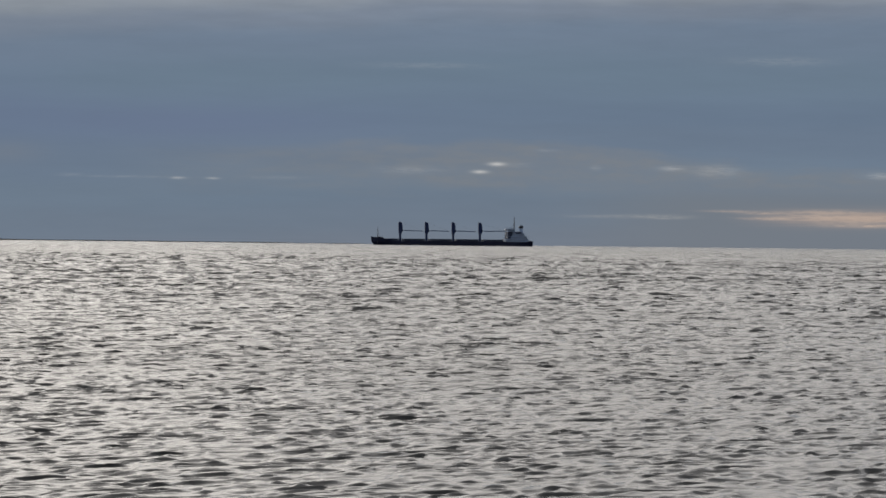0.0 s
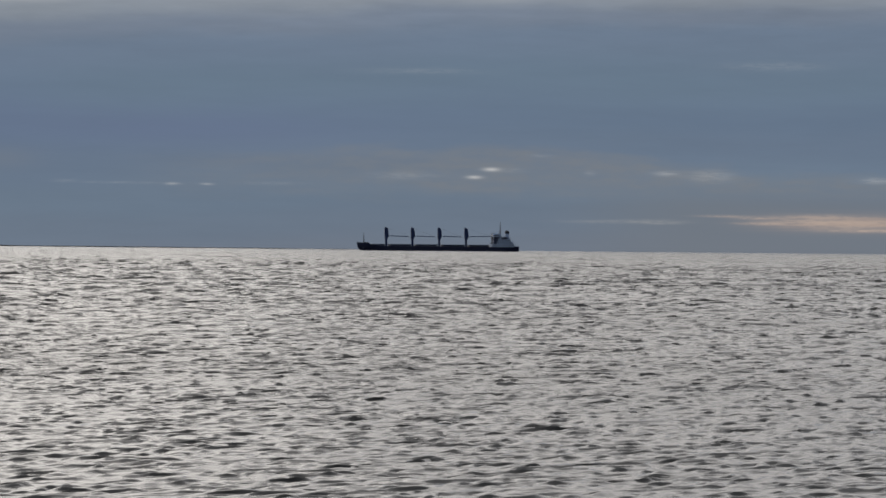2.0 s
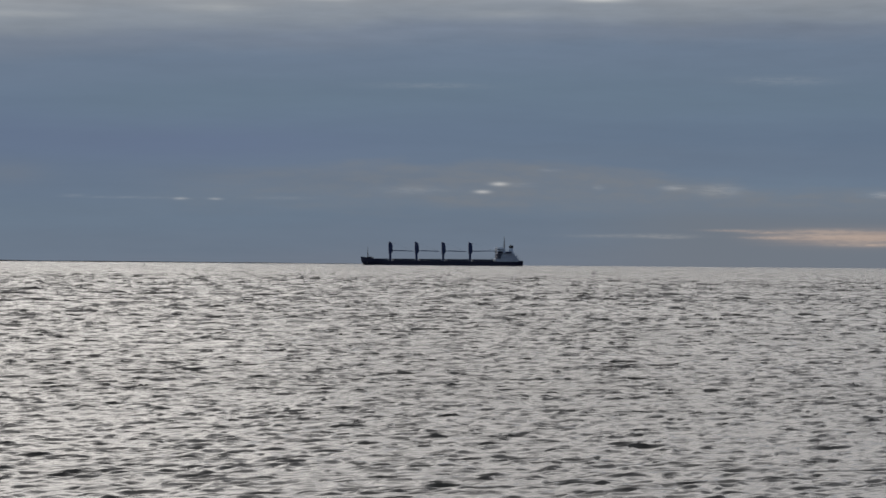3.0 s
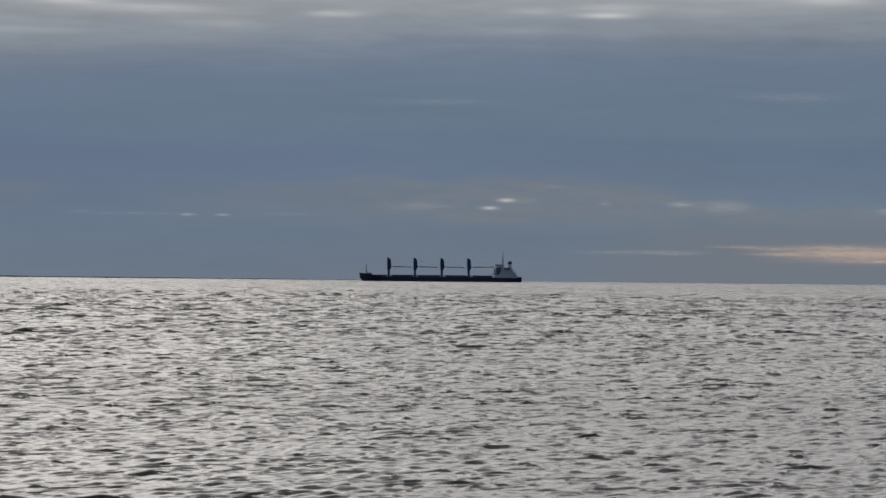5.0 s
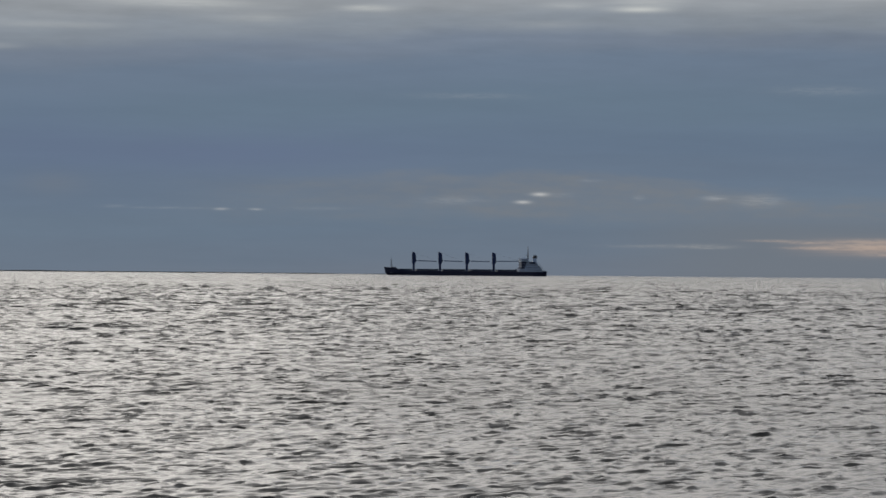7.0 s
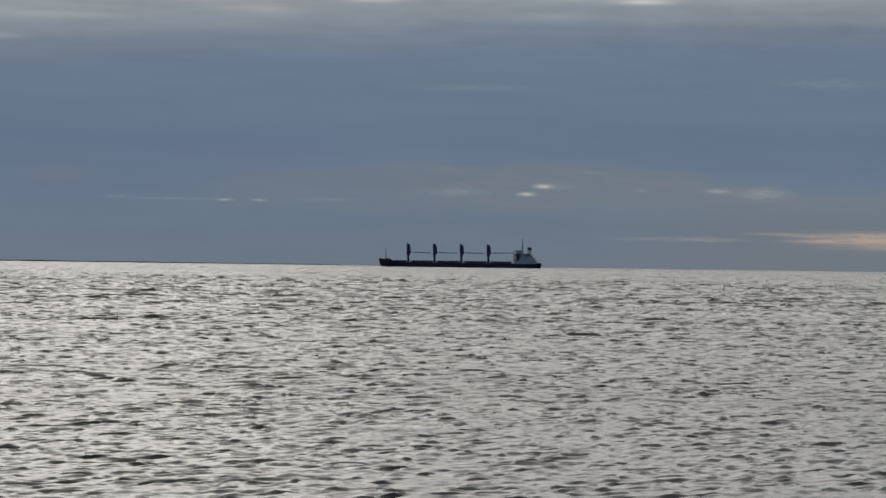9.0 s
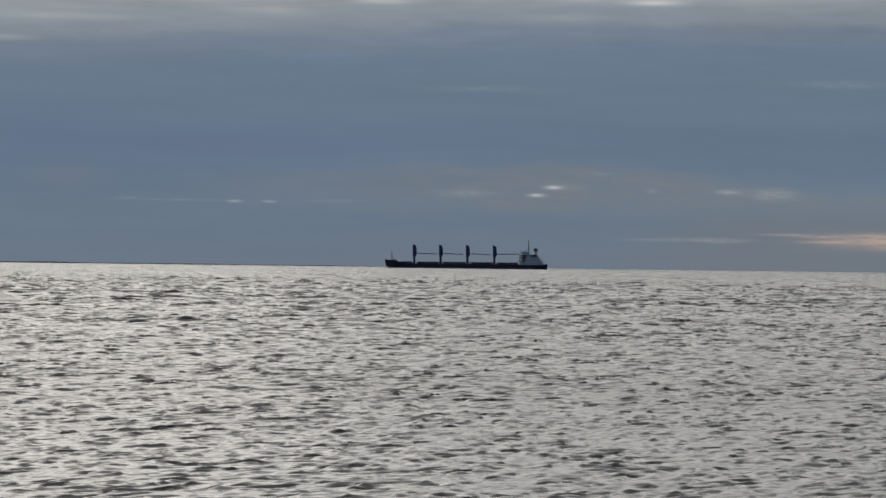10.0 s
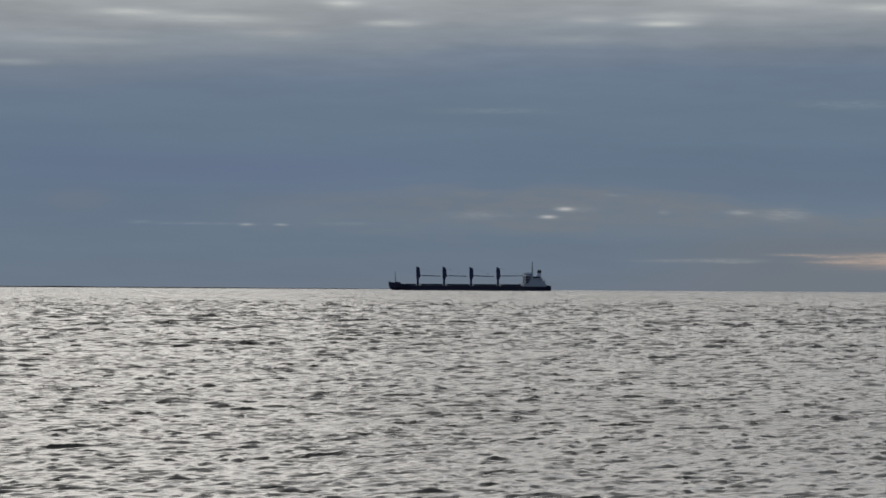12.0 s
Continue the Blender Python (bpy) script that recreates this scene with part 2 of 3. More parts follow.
def part(name, bm, mat, parent=None, label="", smooth=False):
    bmesh.ops.recalc_face_normals(bm, faces=bm.faces[:])
    me = bpy.data.meshes.new(name)
    bm.to_mesh(me)
    bm.free()
    me.materials.append(mat)
    if smooth:
        me.polygons.foreach_set("use_smooth", [True] * len(me.polygons))
    ob = new(name, me)
    ob.parent = parent
    return tagged(ob, label)


# ---- sea ----
NEAR, EDGE = 33.5, 4900.0


def wave_heights(x, y, step, seed, slope, lengths, knee, heading, spread, count):
    """Choppy waves as a sum of trains; each train fades where the grid is too coarse for it."""
    rng = np.random.default_rng(seed)
    lam = np.exp(rng.uniform(np.log(lengths[0]), np.log(lengths[1]), count))
    ang = np.radians(heading) + rng.normal(0, np.radians(spread), count)
    phase = rng.uniform(0, math.tau, count)
    share = rng.uniform(0.5, 1.5, count) / (1 + (lam / knee) ** 2)
    share *= slope / np.sqrt((share ** 2).sum() / 2)
    dx, dy, dz = np.zeros_like(x), np.zeros_like(x), np.zeros_like(x)
    for l, a, p, s in zip(lam, ang, phase, share):
        k = math.tau / l
        amp = s / k * np.clip(l / (2.5 * step), 0, 1)
        ph = k * (np.cos(a) * x + np.sin(a) * y) + p
        dz += amp * np.cos(ph)
        chop = amp * (LEAN * np.cos(ph) - CHOP * np.sin(ph))  # sharp crests that lean forward
        dx += chop * np.cos(a)
        dy += chop * np.sin(a)
    return dx, dy, dz


def sea_field(start, end, columns, growth, far, train, sink):
    """One stretch of wavy surface between two distances from the shore; its rows and columns widen with the distance."""
    d = np.geomspace(start, end, round(math.log(end / start) / growth))
    u = np.linspace(-1, 1, columns)
    x = u[None, :] * (d * 0.172 + 14)[:, None]
    y = np.repeat(d[:, None], columns, 1)
    step = np.maximum(np.gradient(d)[:, None] * np.ones_like(x), np.gradient(x, axis=1))
    dx, dy, dz = wave_heights(x, y, step, *train)
    # longer, higher seas farther out
    for begin, reach, farther in (MIDFIELD if sink else OFFSHORE):
        grow = np.clip((y - begin) / reach, 0, 1)
        for total, extra in zip((dx, dy, dz), wave_heights(x, y, step, *farther)):
            total += grow * extra
    calm = np.clip((1 - np.abs(u)) * 12, 0, 1)[None, :] * np.clip((y - NEAR) / 1.5, 0, 1)
    x, y, z = x + dx * calm, y + dy * calm, dz * calm
    if sink:  # a field of crests dips under the main sheet at its rim
        z = z - sink - 1.2 * (1 - calm) - np.clip((d[:, None] / far - 0.7) * 4, 0, 2)
    return x, y, z


def open_sea(x, y, z):
    """Carries a field on to the horizon to both sides, flat."""
    side = np.array([0.02, 0.1, 0.4, 1.0]) * 4900
    x = np.concatenate([x[:, :1] - side[::-1][None, :], x, x[:, -1:] + side[None, :]], 1)
    y = np.concatenate([np.repeat(y[:, :1], 4, 1), y, np.repeat(y[:, -1:], 4, 1)], 1)
    return x, y, np.pad(z, ((0, 0), (4, 4)))


def sea_sheet(name, far, train, sink=0.0):
    grids = []
    for start, end, columns, growth in (FINE if sink else COARSE):
        if start < far:
            g = sea_field(start, min(end, far), columns, growth, far, train, sink)
            grids.append(g if sink else open_sea(*g))
    if not sink:
        back = np.array([-4900.0, -2000, -600, -150, -20, 10, 24, NEAR])
        across = grids[0][0][0]
        grids.append((np.repeat(across[None], len(back), 0), np.repeat(back[:, None], len(across), 1), np.zeros((len(back), len(across)))))
    points, quads, base = [], [], 0
    for x, y, z in grids:
        rows, cols = x.shape
        i = base + np.arange(rows * cols).reshape(rows, cols)
        quads.append(np.stack([i[:-1, :-1], i[:-1, 1:], i[1:, 1:], i[1:, :-1]], -1).reshape(-1, 4))
        points.append(np.stack([x, y, z], -1).reshape(-1, 3))
        base += rows * cols
    points, quads = np.concatenate(points), np.concatenate(quads)
    me = bpy.data.meshes.new(name)
    me.vertices.add(len(points))
    me.vertices.foreach_set("co", points.astype(np.float32).ravel())
    me.loops.add(quads.size)
    me.loops.foreach_set("vertex_index", quads.astype(np.int32).ravel())
    me.polygons.add(len(quads))
    me.polygons.foreach_set("loop_start", np.arange(0, quads.size, 4, dtype=np.int32))
    me.polygons.foreach_set("use_smooth", np.ones(len(quads), dtype=bool))
    me.update(calc_edges=True)
    me.materials.append(WATER)
    return new(name, me)


LEAN, CHOP = 1.2, 1.5
# stretches: from, to, columns, growth of the rows
FINE = ((NEAR, 75, 1000, 0.0021), (74.7, 400, 350, 0.002))
COARSE = ((NEAR, 75, 780, 0.0023), (74.7, 600, 360, 0.0022), (597, EDGE, 300, 0.0026))
# wave trains: seed, slope, wave lengths, length past which they weaken, heading, spread, count
OFFSHORE = ((42, 50, (5, 0.11, (0.8, 1.7), 1.4, -45, 26, 60)), (80, 90, (23, 0.118, (1.4, 3.2), 2.6, -46, 28, 60)),
            (140, 160, (13, 0.115, (2.8, 6.5), 5.5, -48, 26, 50)), (260, 400, (41, 0.12, (2.6, 8.0), 6.0, -52, 32, 60)),
            (600, 700, (47, 0.12, (5.0, 16.0), 12.0, -54, 36, 50)))
MIDFIELD = ((42, 50, (31, 0.11, (0.8, 1.7), 1.4, -40, 26, 60)), (80, 90, (37, 0.118, (1.4, 3.2), 2.6, -42, 28, 60)),
            (140, 160, (43, 0.115, (2.8, 6.5), 5.5, -45, 26, 50)))
water = tagged(sea_sheet("water", EDGE, (17, 0.184, (0.3, 1.1), 0.8, -46, 26, 140)),
               "grey choppy open sea with a silver sheen", "sea", kind="structure")
waves = tagged(sea_sheet("wave_crests", 400.0, (29, 0.184, (0.3, 1.05), 0.8, -40, 26, 140), 0.002),
               "short dark wave crests running over the sea", "waves", kind="stuff")


def horizon_strip():
    """A very low dark strip along the horizon, ending before the ship."""
    bm = bmesh.new()
    count = 160
    prev = None
    for i in range(count + 1):
        f = i / count
        x = -1150 + f * 1030
        top = (0.6 + 2.5 * (1 - f) ** 0.6) * (0.75 + 0.5 * noise.noise((x * 0.012, 0, 0))) + 0.25 * noise.noise((x * 0.06, 3, 0))
        ring = [bm.verts.new((x, yy, zz)) for yy, zz in ((4860, -1), (4864, top * 0.8), (4880, top), (4890, -1))]
        if prev:
            for a, b in ((0, 1), (1, 2), (2, 3)):
                bm.faces.new((prev[a], ring[a], ring[b], prev[b]))
        prev = ring
    return tagged(part("backdrop", bm, DARK_STRIP), "low dark strip on the horizon", "coast", kind="structure")


horizon_strip()


# ---- ship ----
def hull_shape(bm):
    """Lofted hull: stations from the stem (-x) to the transom (+x), waterline at z = 0."""
    levels = (-4.0, -1.0, 0.0, 1.6, 3.4, 5.0)
    stations = [-90, -88.5, -86.5, -84, -81, -77.5, -77, -73, -68, -60, -40, 0, 40, 62, 72, 80, 85, 88.5, 90]
    prev = None
    for s in stations:
        raised = s <= -77.5
        top = 5.0 + (2.7 + 0.05 * (-77.5 - s) if raised else max(0.0, (-67.0 - s) / 10.5) ** 1.3 * 2.3 + (0.9 if s > 84 else 0.0))
        ring = []
        for side in (-1, 1):
            col = []
            for z in levels:
                f = (z + 4) / 9
                zz = z if z < 3 else 3.4 + (z - 3.4) / 1.6 * (top - 3.4)
                stem = 8.5 * (1 - f) ** 1.2  # rake of the stem
                run = 7.0 * max(0, 0.45 - f)  # cut-away under the counter
                x = s
                if s < -60:
                    x = -60 + (s + 60) * (31.4 - stem) / 30
                if s > 80:
                    x = 80 + (s - 80) * (10 - run) / 10
                fine = min(1.0, max(0.0, (s + 90) / (34 - 12 * f)))
                b = 14 * (1 - (1 - fine) ** 2.2)
                if s > 62:
                    q = (s - 62) / 28
                    b *= 1 - (0.2 + 0.45 * (1 - f)) * q * q
                col.append(bm.verts.new((x, side * max(b, 0.12), zz)))
            ring.append(col)
        if prev:
            for k in (0, 1):
                for j in range(len(levels) - 1):
                    bm.faces.new((prev[k][j], ring[k][j], ring[k][j + 1], prev[k][j + 1]))
            bm.faces.new((prev[0][-1], ring[0][-1], ring[1][-1], prev[1][-1]))
            bm.faces.new((prev[0][0], ring[0][0], ring[1][0], prev[1][0]))
        else:
            for j in range(len(levels) - 1):
                bm.faces.new((ring[0][j], ring[1][j], ring[1][j + 1], ring[0][j + 1]))
        prev = ring
    for j in range(len(levels) - 1):
        bm.faces.new((prev[0][j], prev[1][j], prev[1][j + 1], prev[0][j + 1]))


def rails(bm, points, height=1.1, gap=3.0):
    """Stanchions and two bars along a line of points."""
    for a, b in zip(points, points[1:]):
        a, b = Vector(a), Vector(b)
        for h in (height, height * 0.5):
            rod(bm, a + Vector((0, 0, h)), b + Vector((0, 0, h)), 0.035, sides=4)
        count = max(1, round((b - a).length / gap))
        for i in range(count + 1):
            p = a.lerp(b, i / count)
            rod(bm, p, p + Vector((0, 0, height)), 0.04, sides=4)


def deck_crane(x, ship, jib_length, rise):
    bm = bmesh.new()
    rod(bm, (x, 0, 4.9), (x, 0, 13.2), 1.35, 1.3, 16)
    rod(bm, (x, 0, 13.0), (x, 0, 13.5), 1.6, 1.6, 16)
    crane = part("crane", bm, CRANE, ship, "dark blue deck crane with its jib stowed flat")
    bm = bmesh.new()
    # tapered slewing house, narrower towards the head
    outline = ((-1.7, 13.2), (1.5, 13.2), (2.1, 15.2), (2.45, 17.5), (2.3, 22.0), (1.5, 25.0), (-0.3, 26.1), (-1.75, 26.4), (-1.95, 23.0))
    sides = [[bm.verts.new((x + px, w, pz)) for px, pz in outline] for w in (-1.7, 1.7)]
    bm.faces.new(sides[0])
    bm.faces.new(sides[1][::-1])
    for i in range(len(outline)):
        j = (i + 1) % len(outline)
        bm.faces.new((sides[0][i], sides[1][i], sides[1][j], sides[0][j]))
    house = part("crane_house", bm, CRANE, crane)
    bm = bmesh.new()
    box(bm, x + 1.75, x + 2.9, -1.3, 0.4, 15.2, 17.8, 0.12)
    part("operator_cab", bm, GLASS, house, "glazed operator's cab")
    bm = bmesh.new()
    root, tip = x + 1.9, x + jib_length
    heel = root + 3.2  # slim hinge arms first, then the deep box girders
    for w in (-1.1, 1.1):
        rod(bm, (root, w, 16.6), (heel + 0.3, w, 16.5), 0.2, 0.24, 6)
        vs = [bm.verts.new(p) for p in (
            (heel, w - 0.22, 16.05), (heel, w + 0.22, 16.05), (heel, w + 0.22, 17.0), (heel, w - 0.22, 17.0),
            (tip, w * 0.5 - 0.18, 15.8 + rise), (tip, w * 0.5 + 0.18, 15.8 + rise), (tip, w * 0.5 + 0.18, 16.5 + rise), (tip, w * 0.5 - 0.18, 16.5 + rise))]
        for f in ((0, 1, 2, 3), (4, 5, 6, 7), (0, 1, 5, 4), (1, 2, 6, 5), (2, 3, 7, 6), (3, 0, 4, 7)):
            bm.faces.new([vs[i] for i in f])
    for i in range(8):
        f0, f1 = i / 8, (i + 1) / 8
        y0, y1 = 1.1 * (1 - 0.5 * f0), 1.1 * (1 - 0.5 * f1)
        sgn = 1 if i % 2 else -1
        rod(bm, (heel + (tip - heel) * f0, sgn * y0, 16.5 + (rise - 0.3) * f0), (heel + (tip - heel) * f1, -sgn * y1, 16.5 + (rise - 0.3) * f1), 0.12, sides=6)
    part("jib", bm, CRANE, crane)
    bm = bmesh.new()
    rod(bm, (tip, -0.85, 16.15 + rise), (tip, 0.85, 16.15 + rise), 0.5, sides=12)
    part("sheave", bm, STEEL, crane)
    for w in (-0.5, 0.5):
        bm = bmesh.new()
        rod(bm, (x + 0.9, w, 25.6), (tip, w * 0.8, 16.5 + rise), 0.02, sides=5)
        part("hoist_cable", bm, CABLE, crane, "thin sagging wire rope")
    return crane


def hatch(x0, x1, ship):
    bm = bmesh.new()
    box(bm, x0, x1, -10.2, 10.2, 4.9, 6.5)
    n = max(4, round((x1 - x0) / 2))
    for i in range(n + 1):  # stiffeners of the coaming
        xx = x0 + 0.2 + (x1 - x0 - 0.4) * i / n
        for w in (-1, 1):
            box(bm, xx - 0.09, xx + 0.09, w * 10.2 - 0.25, w * 10.2 + 0.25, 4.9, 6.4)
    coaming = part("hatch_coaming", bm, DARK_NAVY, ship)
    panels = 4
    for i in range(panels):
        a = x0 - 0.3 + (x1 - x0 + 0.6) * i / panels
        b = x0 - 0.3 + (x1 - x0 + 0.6) * (i + 1) / panels
        bm = bmesh.new()
        box(bm, a + 0.04, b - 0.04, -10.6, 10.6, 6.52, 7.35, 0.12)
        part("hatch_cover", bm, DARK_NAVY, coaming)


def window_row(house, x0, x1, y, z, count, wide=0.75, tall=0.8):
    """Windows let into a side wall at y."""
    for i in range(count):
        xx = x0 + (x1 - x0) * (i + 0.5) / count
        bm = bmesh.new()
        box(bm, xx - wide / 2, xx + wide / 2, y - 0.04, y + 0.04, z - tall / 2, z + tall / 2, 0.02)
        part("window", bm, GLASS, house)


def window_front(house, x, y0, y1, z, count, wide=1.0, tall=0.9):
    for i in range(count):
        yy = y0 + (y1 - y0) * (i + 0.5) / count
        bm = bmesh.new()
        box(bm, x - 0.04, x + 0.04, yy - wide / 2, yy + wide / 2, z - tall / 2, z + tall / 2, 0.02)
        part("window", bm, GLASS, house)


def superstructure(ship):
    tiers = ((59.0, 84.5, 12.6, 5.0, 8.4), (61.6, 83.0, 11.2, 8.4, 11.2), (61.6, 80.5, 10.6, 11.2, 13.9), (61.6, 70.0, 10.4, 13.9, 16.6))
    for i, (x0, x1, half, z0, z1) in enumerate(tiers):
        bm = bmesh.new()
        box(bm, x0, x1, -half, half, z0, z1 - 0.2, 0.1)
        tier = part("deckhouse", bm, WHITE, ship, "white painted deckhouse tier")
        bm = bmesh.new()
        box(bm, x0 - 0.5, x1 + 0.8, -half - 0.7, half + 0.7, z1 - 0.2, z1, 0.04)
        part("deck_edge", bm, WHITE, tier)
        bm = bmesh.new()
        rails(bm, [(x0 + 1, -half - 0.6, z1), (x1 + 0.7, -half - 0.6, z1), (x1 + 0.7, half + 0.6, z1), (x0 + 1, half + 0.6, z1)])
        part("railing", bm, STEEL, tier)
        zc = (z0 + z1) / 2 + 0.2
        for w in (-half, half):
            window_row(tier, x0 + 1.5, x1 - 1.0, w, zc, max(4, round((x1 - x0) / 2.6)))
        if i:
            # shade on the house front, put in as a dark navy panel
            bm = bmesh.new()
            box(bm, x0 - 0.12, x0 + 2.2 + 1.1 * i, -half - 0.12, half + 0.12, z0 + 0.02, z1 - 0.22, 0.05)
            part("front_shade_panel", bm, DARK_NAVY, tier, "dark navy panel standing for the shaded front")
            window_front(tier, x0 - 0.12, -half + 1, half - 1, zc, 7)
        for w in (-1, 1):  # outside stair at the after end
            bm = bmesh.new()
            yy = w * (half + 0.35)
            for k in (-0.3, 0.3):  # stringers tie the steps together
                rod(bm, (x1 - 5.8, yy + k, z0 + 0.1), (x1 - 2.1, yy + k, z1 - 0.15), 0.09, sides=5)
            for k in range(7):
                f = k / 6
                sx = x1 - 5.5 + 3.2 * f
                box(bm, sx - 0.2, sx + 0.2, w * (half + 0.35) - 0.3, w * (half + 0.35) + 0.3, z0 + 0.2 + (z1 - z0 - 0.4) * f, z0 + 0.28 + (z1 - z0 - 0.4) * f)
            part("stair", bm, STEEL, tier)
    bm = bmesh.new()
    box(bm, 61.3, 70.0, -8.2, 8.2, 16.6, 19.3, 0.1, skew=-0.35)
    bridge = part("bridge", bm, WHITE, ship, "white wheelhouse with a band of dark windows")
    window_front(bridge, 61.06, -7.8, 7.8, 18.2, 11, 1.15, 1.15)
    for w in (-8.2, 8.2):
        window_row(bridge, 61.7, 69.4, w, 18.2, 5, 1.15, 1.1)
    bm = bmesh.new()
    box(bm, 60.5, 70.6, -8.8, 8.8, 19.3, 19.75, 0.08)
    part("roof", bm, WHITE, bridge)
    for w in (-1, 1):
        bm = bmesh.new()
        box(bm, 61.8, 65.3, min(w * 8.2, w * 13.8), max(w * 8.2, w * 13.8), 16.45, 16.65)
        box(bm, 61.7, 61.85, min(w * 8.2, w * 13.8), max(w * 8.2, w * 13.8), 16.65, 17.75)
        box(bm, 65.25, 65.4, min(w * 8.2, w * 13.8), max(w * 8.2, w * 13.8), 16.65, 17.75)
        box(bm, 61.7, 65.4, w * 13.8 - 0.07, w * 13.8 + 0.07, 16.65, 17.75)
        part("bridge_wing", bm, WHITE, bridge)
    bm = bmesh.new()
    rails(bm, [(61, -8.5, 19.75), (70, -8.5, 19.75), (70, 8.5, 19.75), (61, 8.5, 19.75), (61, -8.5, 19.75)])
    part("railing", bm, STEEL, bridge)


def masts(ship):
    bm = bmesh.new()
    rod(bm, (70.2, 0, 19.5), (70.2, 0, 28.0), 0.9, 0.6, 10)
    rod(bm, (70.2, 0, 28.0), (70.2, 0, 33.0), 0.5, 0.34, 8)
    rod(bm, (70.2, -2.6, 25.2), (70.2, 2.6, 25.2), 0.15, sides=6)
    rod(bm, (68.5, 0, 23.4), (71.6, 0, 23.4), 0.22, sides=6)
    mast = part("radar_mast", bm, STEEL, ship, "slim grey radar mast over the wheelhouse")
    bm = bmesh.new()
    box(bm, 67.8, 69.0, -1.9, 1.9, 23.65, 23.95, 0.06)
    part("radar_scanner", bm, WHITE, mast)
    bm = bmesh.new()
    bmesh.ops.create_uvsphere(bm, u_segments=12, v_segments=8, radius=0.8, matrix=Matrix.Translation((67.2, 5.5, 20.9)))
    rod(bm, (67.2, 5.5, 19.5), (67.2, 5.5, 20.4), 0.25, sides=8)
    part("radome", bm, WHITE, mast, "white radome on a short post", smooth=True)
    bm = bmesh.new()
    rod(bm, (-83.6, 0, 7.6), (-83.6, 0, 17.2), 0.6, 0.36, 8)
    rod(bm, (-83.6, 0, 17.2), (-83.6, 0, 20.2), 0.26, 0.2, 6)
    rod(bm, (-83.6, -1.2, 15.4), (-83.6, 1.2, 15.4), 0.1, sides=6)
    rod(bm, (-81.2, 0, 7.6), (-83.4, 0, 14.0), 0.14, sides=6)
    part("foremast", bm, STEEL, ship, "thin grey foremast on the forecastle")


def funnel(ship):
    bm = bmesh.new()
    box(bm, 75.40, 80.40, -3.2, 3.2, 13.7, 16.8, 0.15)
    casing = part("funnel", bm, WHITE, ship, "funnel with white casing and a dark top")
    bm = bmesh.new()
    box(bm, 75.80, 79.80, -2.3, 2.3, 16.8, 20.2, 0.35, skew=0.15)
    part("stack", bm, WHITE, casing)
    bm = bmesh.new()
    box(bm, 75.70, 80.20, -2.45, 2.45, 20.2, 23.0, 0.4, skew=0.1)
    part("funnel_top", bm, FUNNEL, casing, "dark painted funnel top")
    for px in (77.00, 78.80):
        bm = bmesh.new()
        rod(bm, (px, 0, 22.9), (px + 0.3, 0, 24.1), 0.42, sides=10)
        part("exhaust_pipe", bm, FUNNEL, casing)


def lifeboat(x, side, ship):
    bm = bmesh.new()
    rings = []
    for i in range(9):
        f = i / 8
        r = max(0.08, math.sin(math.pi * min(max(f, 0.03), 0.97)) ** 0.5)
        rings.append([bm.verts.new((x + (f - 0.5) * 7.0, side * 12.3 + 1.2 * r * math.cos(a), 15.2 + 1.25 * r * math.sin(a))) for a in [j * math.tau / 10 for j in range(10)]])
    for a, b in zip(rings, rings[1:]):
        for j in range(10):
            bm.faces.new((a[j], a[(j + 1) % 10], b[(j + 1) % 10], b[j]))
    bm.faces.new(rings[0])
    bm.faces.new(rings[-1])
    boat = part("lifeboat", bm, DARK_NAVY, ship, "dark covered lifeboat in its davits", smooth=True)
    for dx in (-2.4, 2.4):
        bm = bmesh.new()
        rod(bm, (x + dx, side * 10.9, 13.8), (x + dx, side * 11.3, 17.3), 0.16, sides=6)
        rod(bm, (x + dx, side * 11.3, 17.3), (x + dx, side * 12.4, 17.0), 0.14, sides=6)
        rod(bm, (x + dx, side * 12.3, 17.0), (x + dx, side * 12.3, 16.2), 0.05, sides=5)
        part("davit", bm, STEEL, boat)


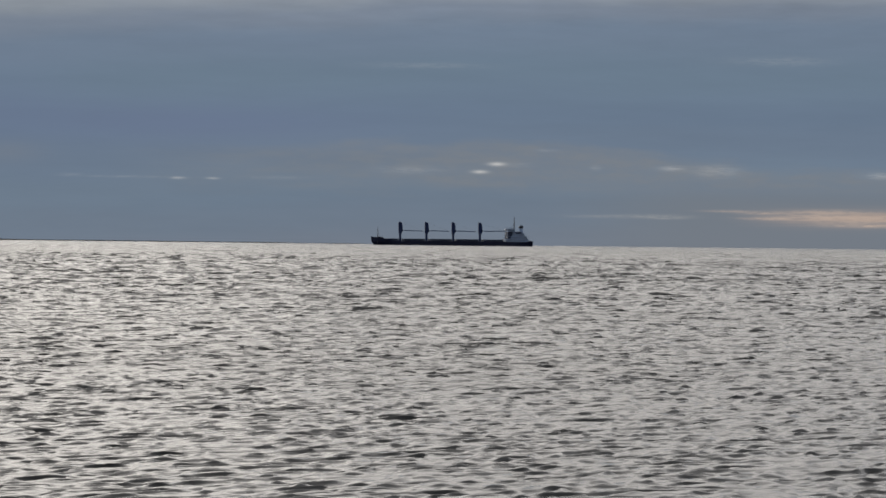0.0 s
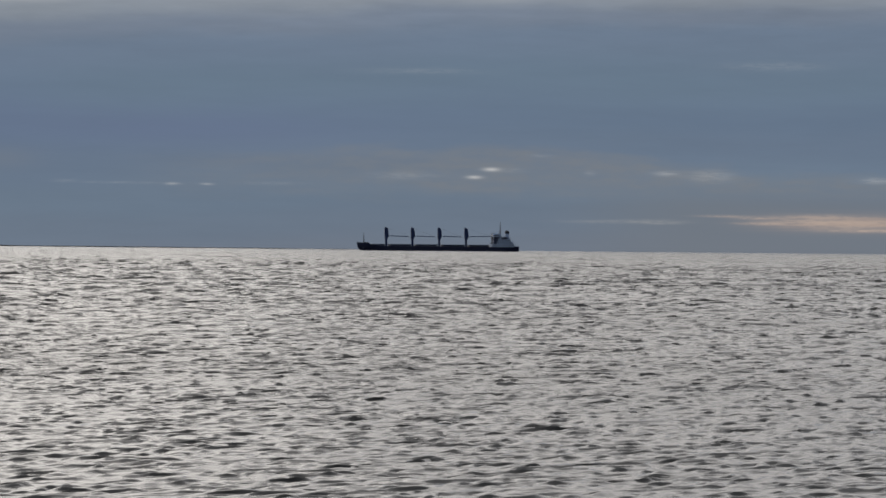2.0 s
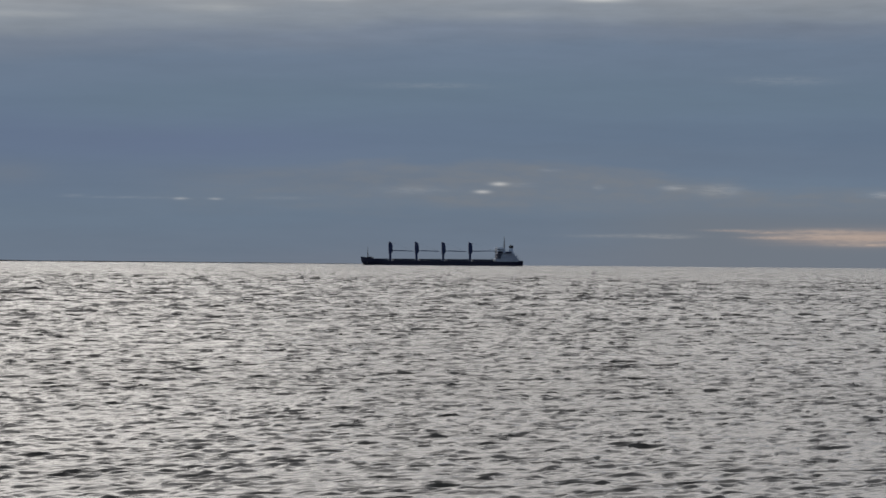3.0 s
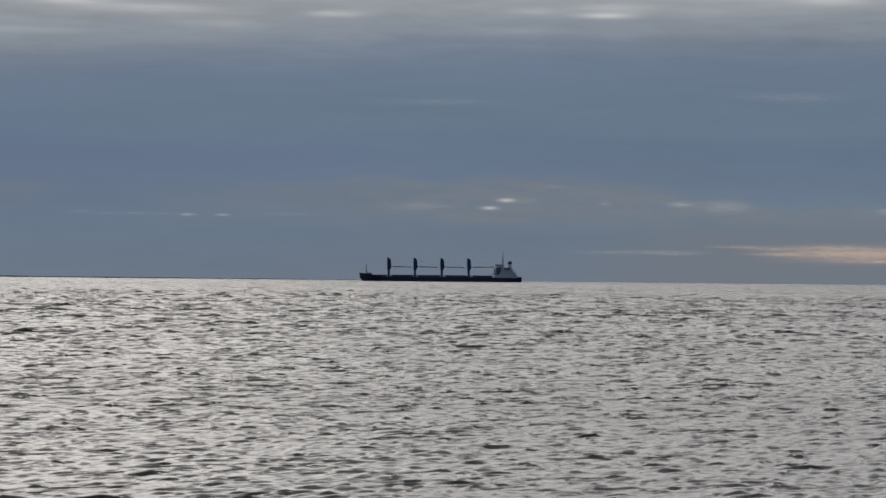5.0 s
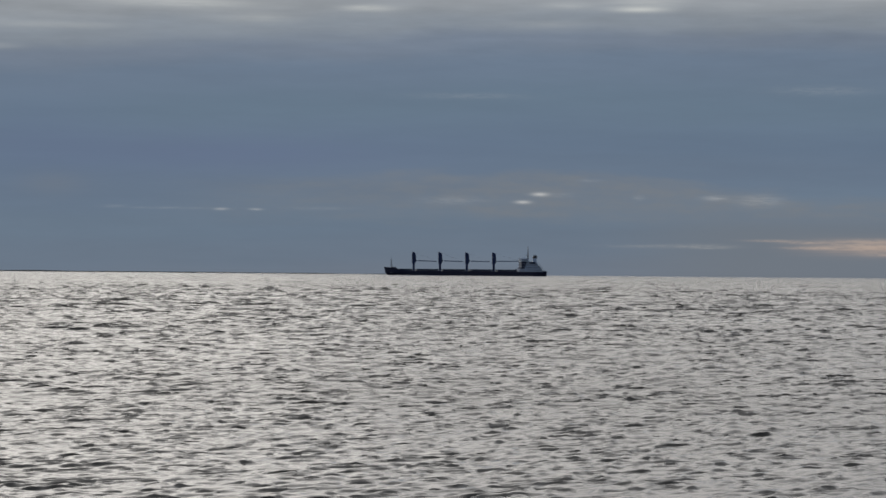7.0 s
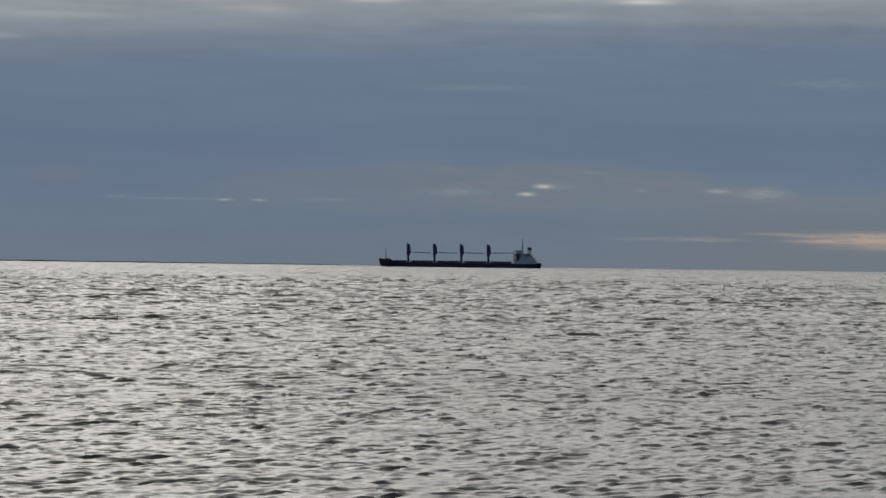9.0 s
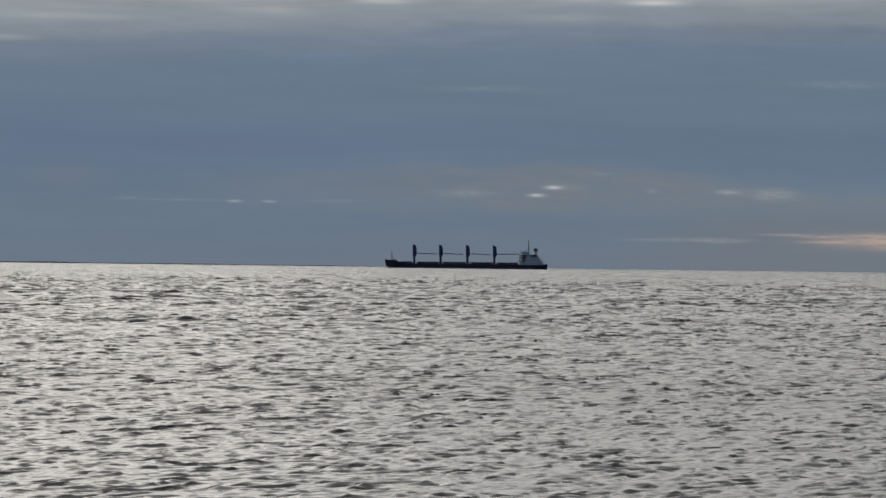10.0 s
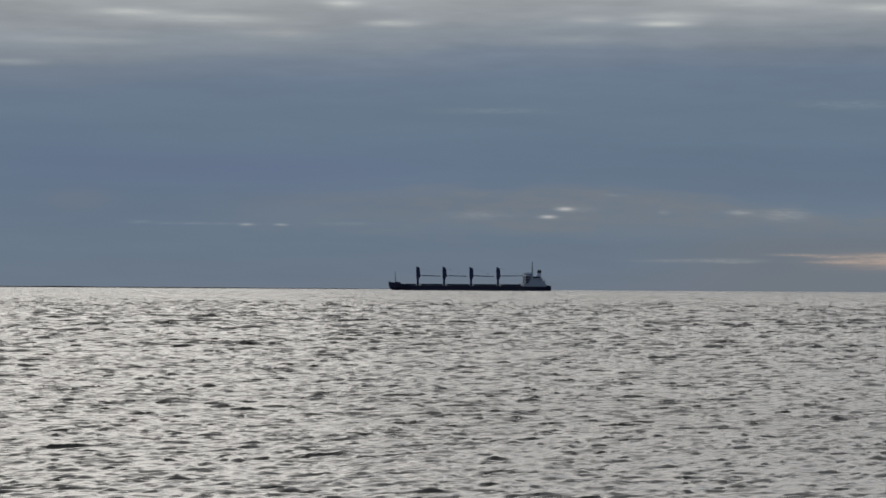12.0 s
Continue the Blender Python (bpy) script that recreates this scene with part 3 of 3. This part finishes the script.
def cargo_ship():
    ship = new("cargo_ship")
    tagged(ship, "dark-hulled bulk carrier with four deck cranes, under way at sea", "ship")
    bm = bmesh.new()
    hull_shape(bm)
    part("hull", bm, HULL, ship, "dark navy hull low in the water")
    bm = bmesh.new()
    box(bm, -77.0, 84.0, -12.4, 12.4, 4.95, 5.06)
    part("deck", bm, DECK, ship)
    bm = bmesh.new()
    for w in (-1, 1):  # forecastle bulwark, following the flare
        for x0, x1, b0, b1, t0, t1 in ((-91.2, -87.4, 0.4, 3.9, 9.5, 8.9), (-87.4, -83.0, 3.9, 7.3, 8.9, 8.4), (-83.0, -78.3, 7.3, 10.0, 8.4, 8.0)):
            vs = [bm.verts.new(p) for p in ((x0, w * b0, 7.6), (x1, w * b1, 7.5), (x1, w * b1, t1), (x0, w * b0, t0),
                                            (x0, w * (b0 - 0.2), 7.6), (x1, w * (b1 - 0.2), 7.5), (x1, w * (b1 - 0.2), t1), (x0, w * (b0 - 0.2), t0))]
            for f in ((0, 1, 2, 3), (4, 5, 6, 7), (3, 2, 6, 7), (0, 3, 7, 4), (1, 2, 6, 5)):
                bm.faces.new([vs[i] for i in f])
    part("bulwark", bm, HULL, ship)
    for w in (-5, 5):
        bm = bmesh.new()
        rod(bm, (-80.5, w - 1.2, 8.4), (-80.5, w + 1.2, 8.4), 0.8, sides=12)
        box(bm, -81.3, -79.7, w - 1.4, w + 1.4, 7.5, 8.0)
        part("windlass", bm, STEEL, ship)
    bm = bmesh.new()
    box(bm, -82.6, -78.6, -3.4, 3.4, 7.4, 9.3, 0.2, skew=-0.3)
    box(bm, -78.6, -77.9, -3.0, 3.0, 7.4, 8.6, 0.1)
    part("forecastle_store", bm, HULL, ship, "low dark store house on the forecastle")
    for w in (-1, 1):
        bm = bmesh.new()
        box(bm, -84.6, -84.2, w * 6.0 - 0.2, w * 6.0 + 0.2, 2.8, 5.0)
        box(bm, -85.3, -83.5, w * 6.0 - 0.25, w * 6.0 + 0.25, 2.6, 3.1, 0.1)
        part("anchor", bm, STEEL, ship)
    for x0, x1 in ((-74.5, -61.5), (-55.2, -32.0), (-25.8, -1.8), (4.4, 28.4), (34.8, 56.2)):
        hatch(x0, x1, ship)
    for x in (-58.4, -28.9, 1.3, 31.6):
        deck_crane(x, ship, 25.3 if x < 30 else 28.0, -0.2 if x < 30 else 0.7)
    for w in (-1, 1):
        bm = bmesh.new()
        rails(bm, [(-68, w * 13.2, 5.0), (-55, w * 13.8, 5.0), (56, w * 13.8, 5.0)])
        part("railing", bm, STEEL, ship)
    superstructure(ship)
    funnel(ship)
    masts(ship)
    for side in (-1, 1):
        lifeboat(74.2, side, ship)
    bm = bmesh.new()
    rod(bm, (89.0, 0, 5.8), (89.6, 0, 9.6), 0.09, 0.06, 6)
    part("ensign_staff", bm, STEEL, ship)
    for w in (-1, 1):
        for px in (85.6, 87.6):
            bm = bmesh.new()
            rod(bm, (px, w * 7.0, 5.8), (px, w * 7.0, 6.9), 0.35, sides=8)
            part("bollard", bm, STEEL, ship)
    return ship


ship = cargo_ship()


def motions():
    # the ship steams slowly to its port bow's side; the wave fields run in towards the shore
    walk(ship, [(t, pose(10.0 - 4.71 * t, 3474 - 0.67 * t, 0, 0, 0, 8)) for t in (0, 3, 6, 9, 12)])
    walk(water, [(t, pose(1.4 * (t - 6), -0.6 * (t - 6), 0)) for t in (0, 3, 6, 9, 12)])
    walk(waves, [(t, pose(0.9 * (t - 6), -0.4 * (t - 6), 0)) for t in (0, 3, 6, 9, 12)])


motions()
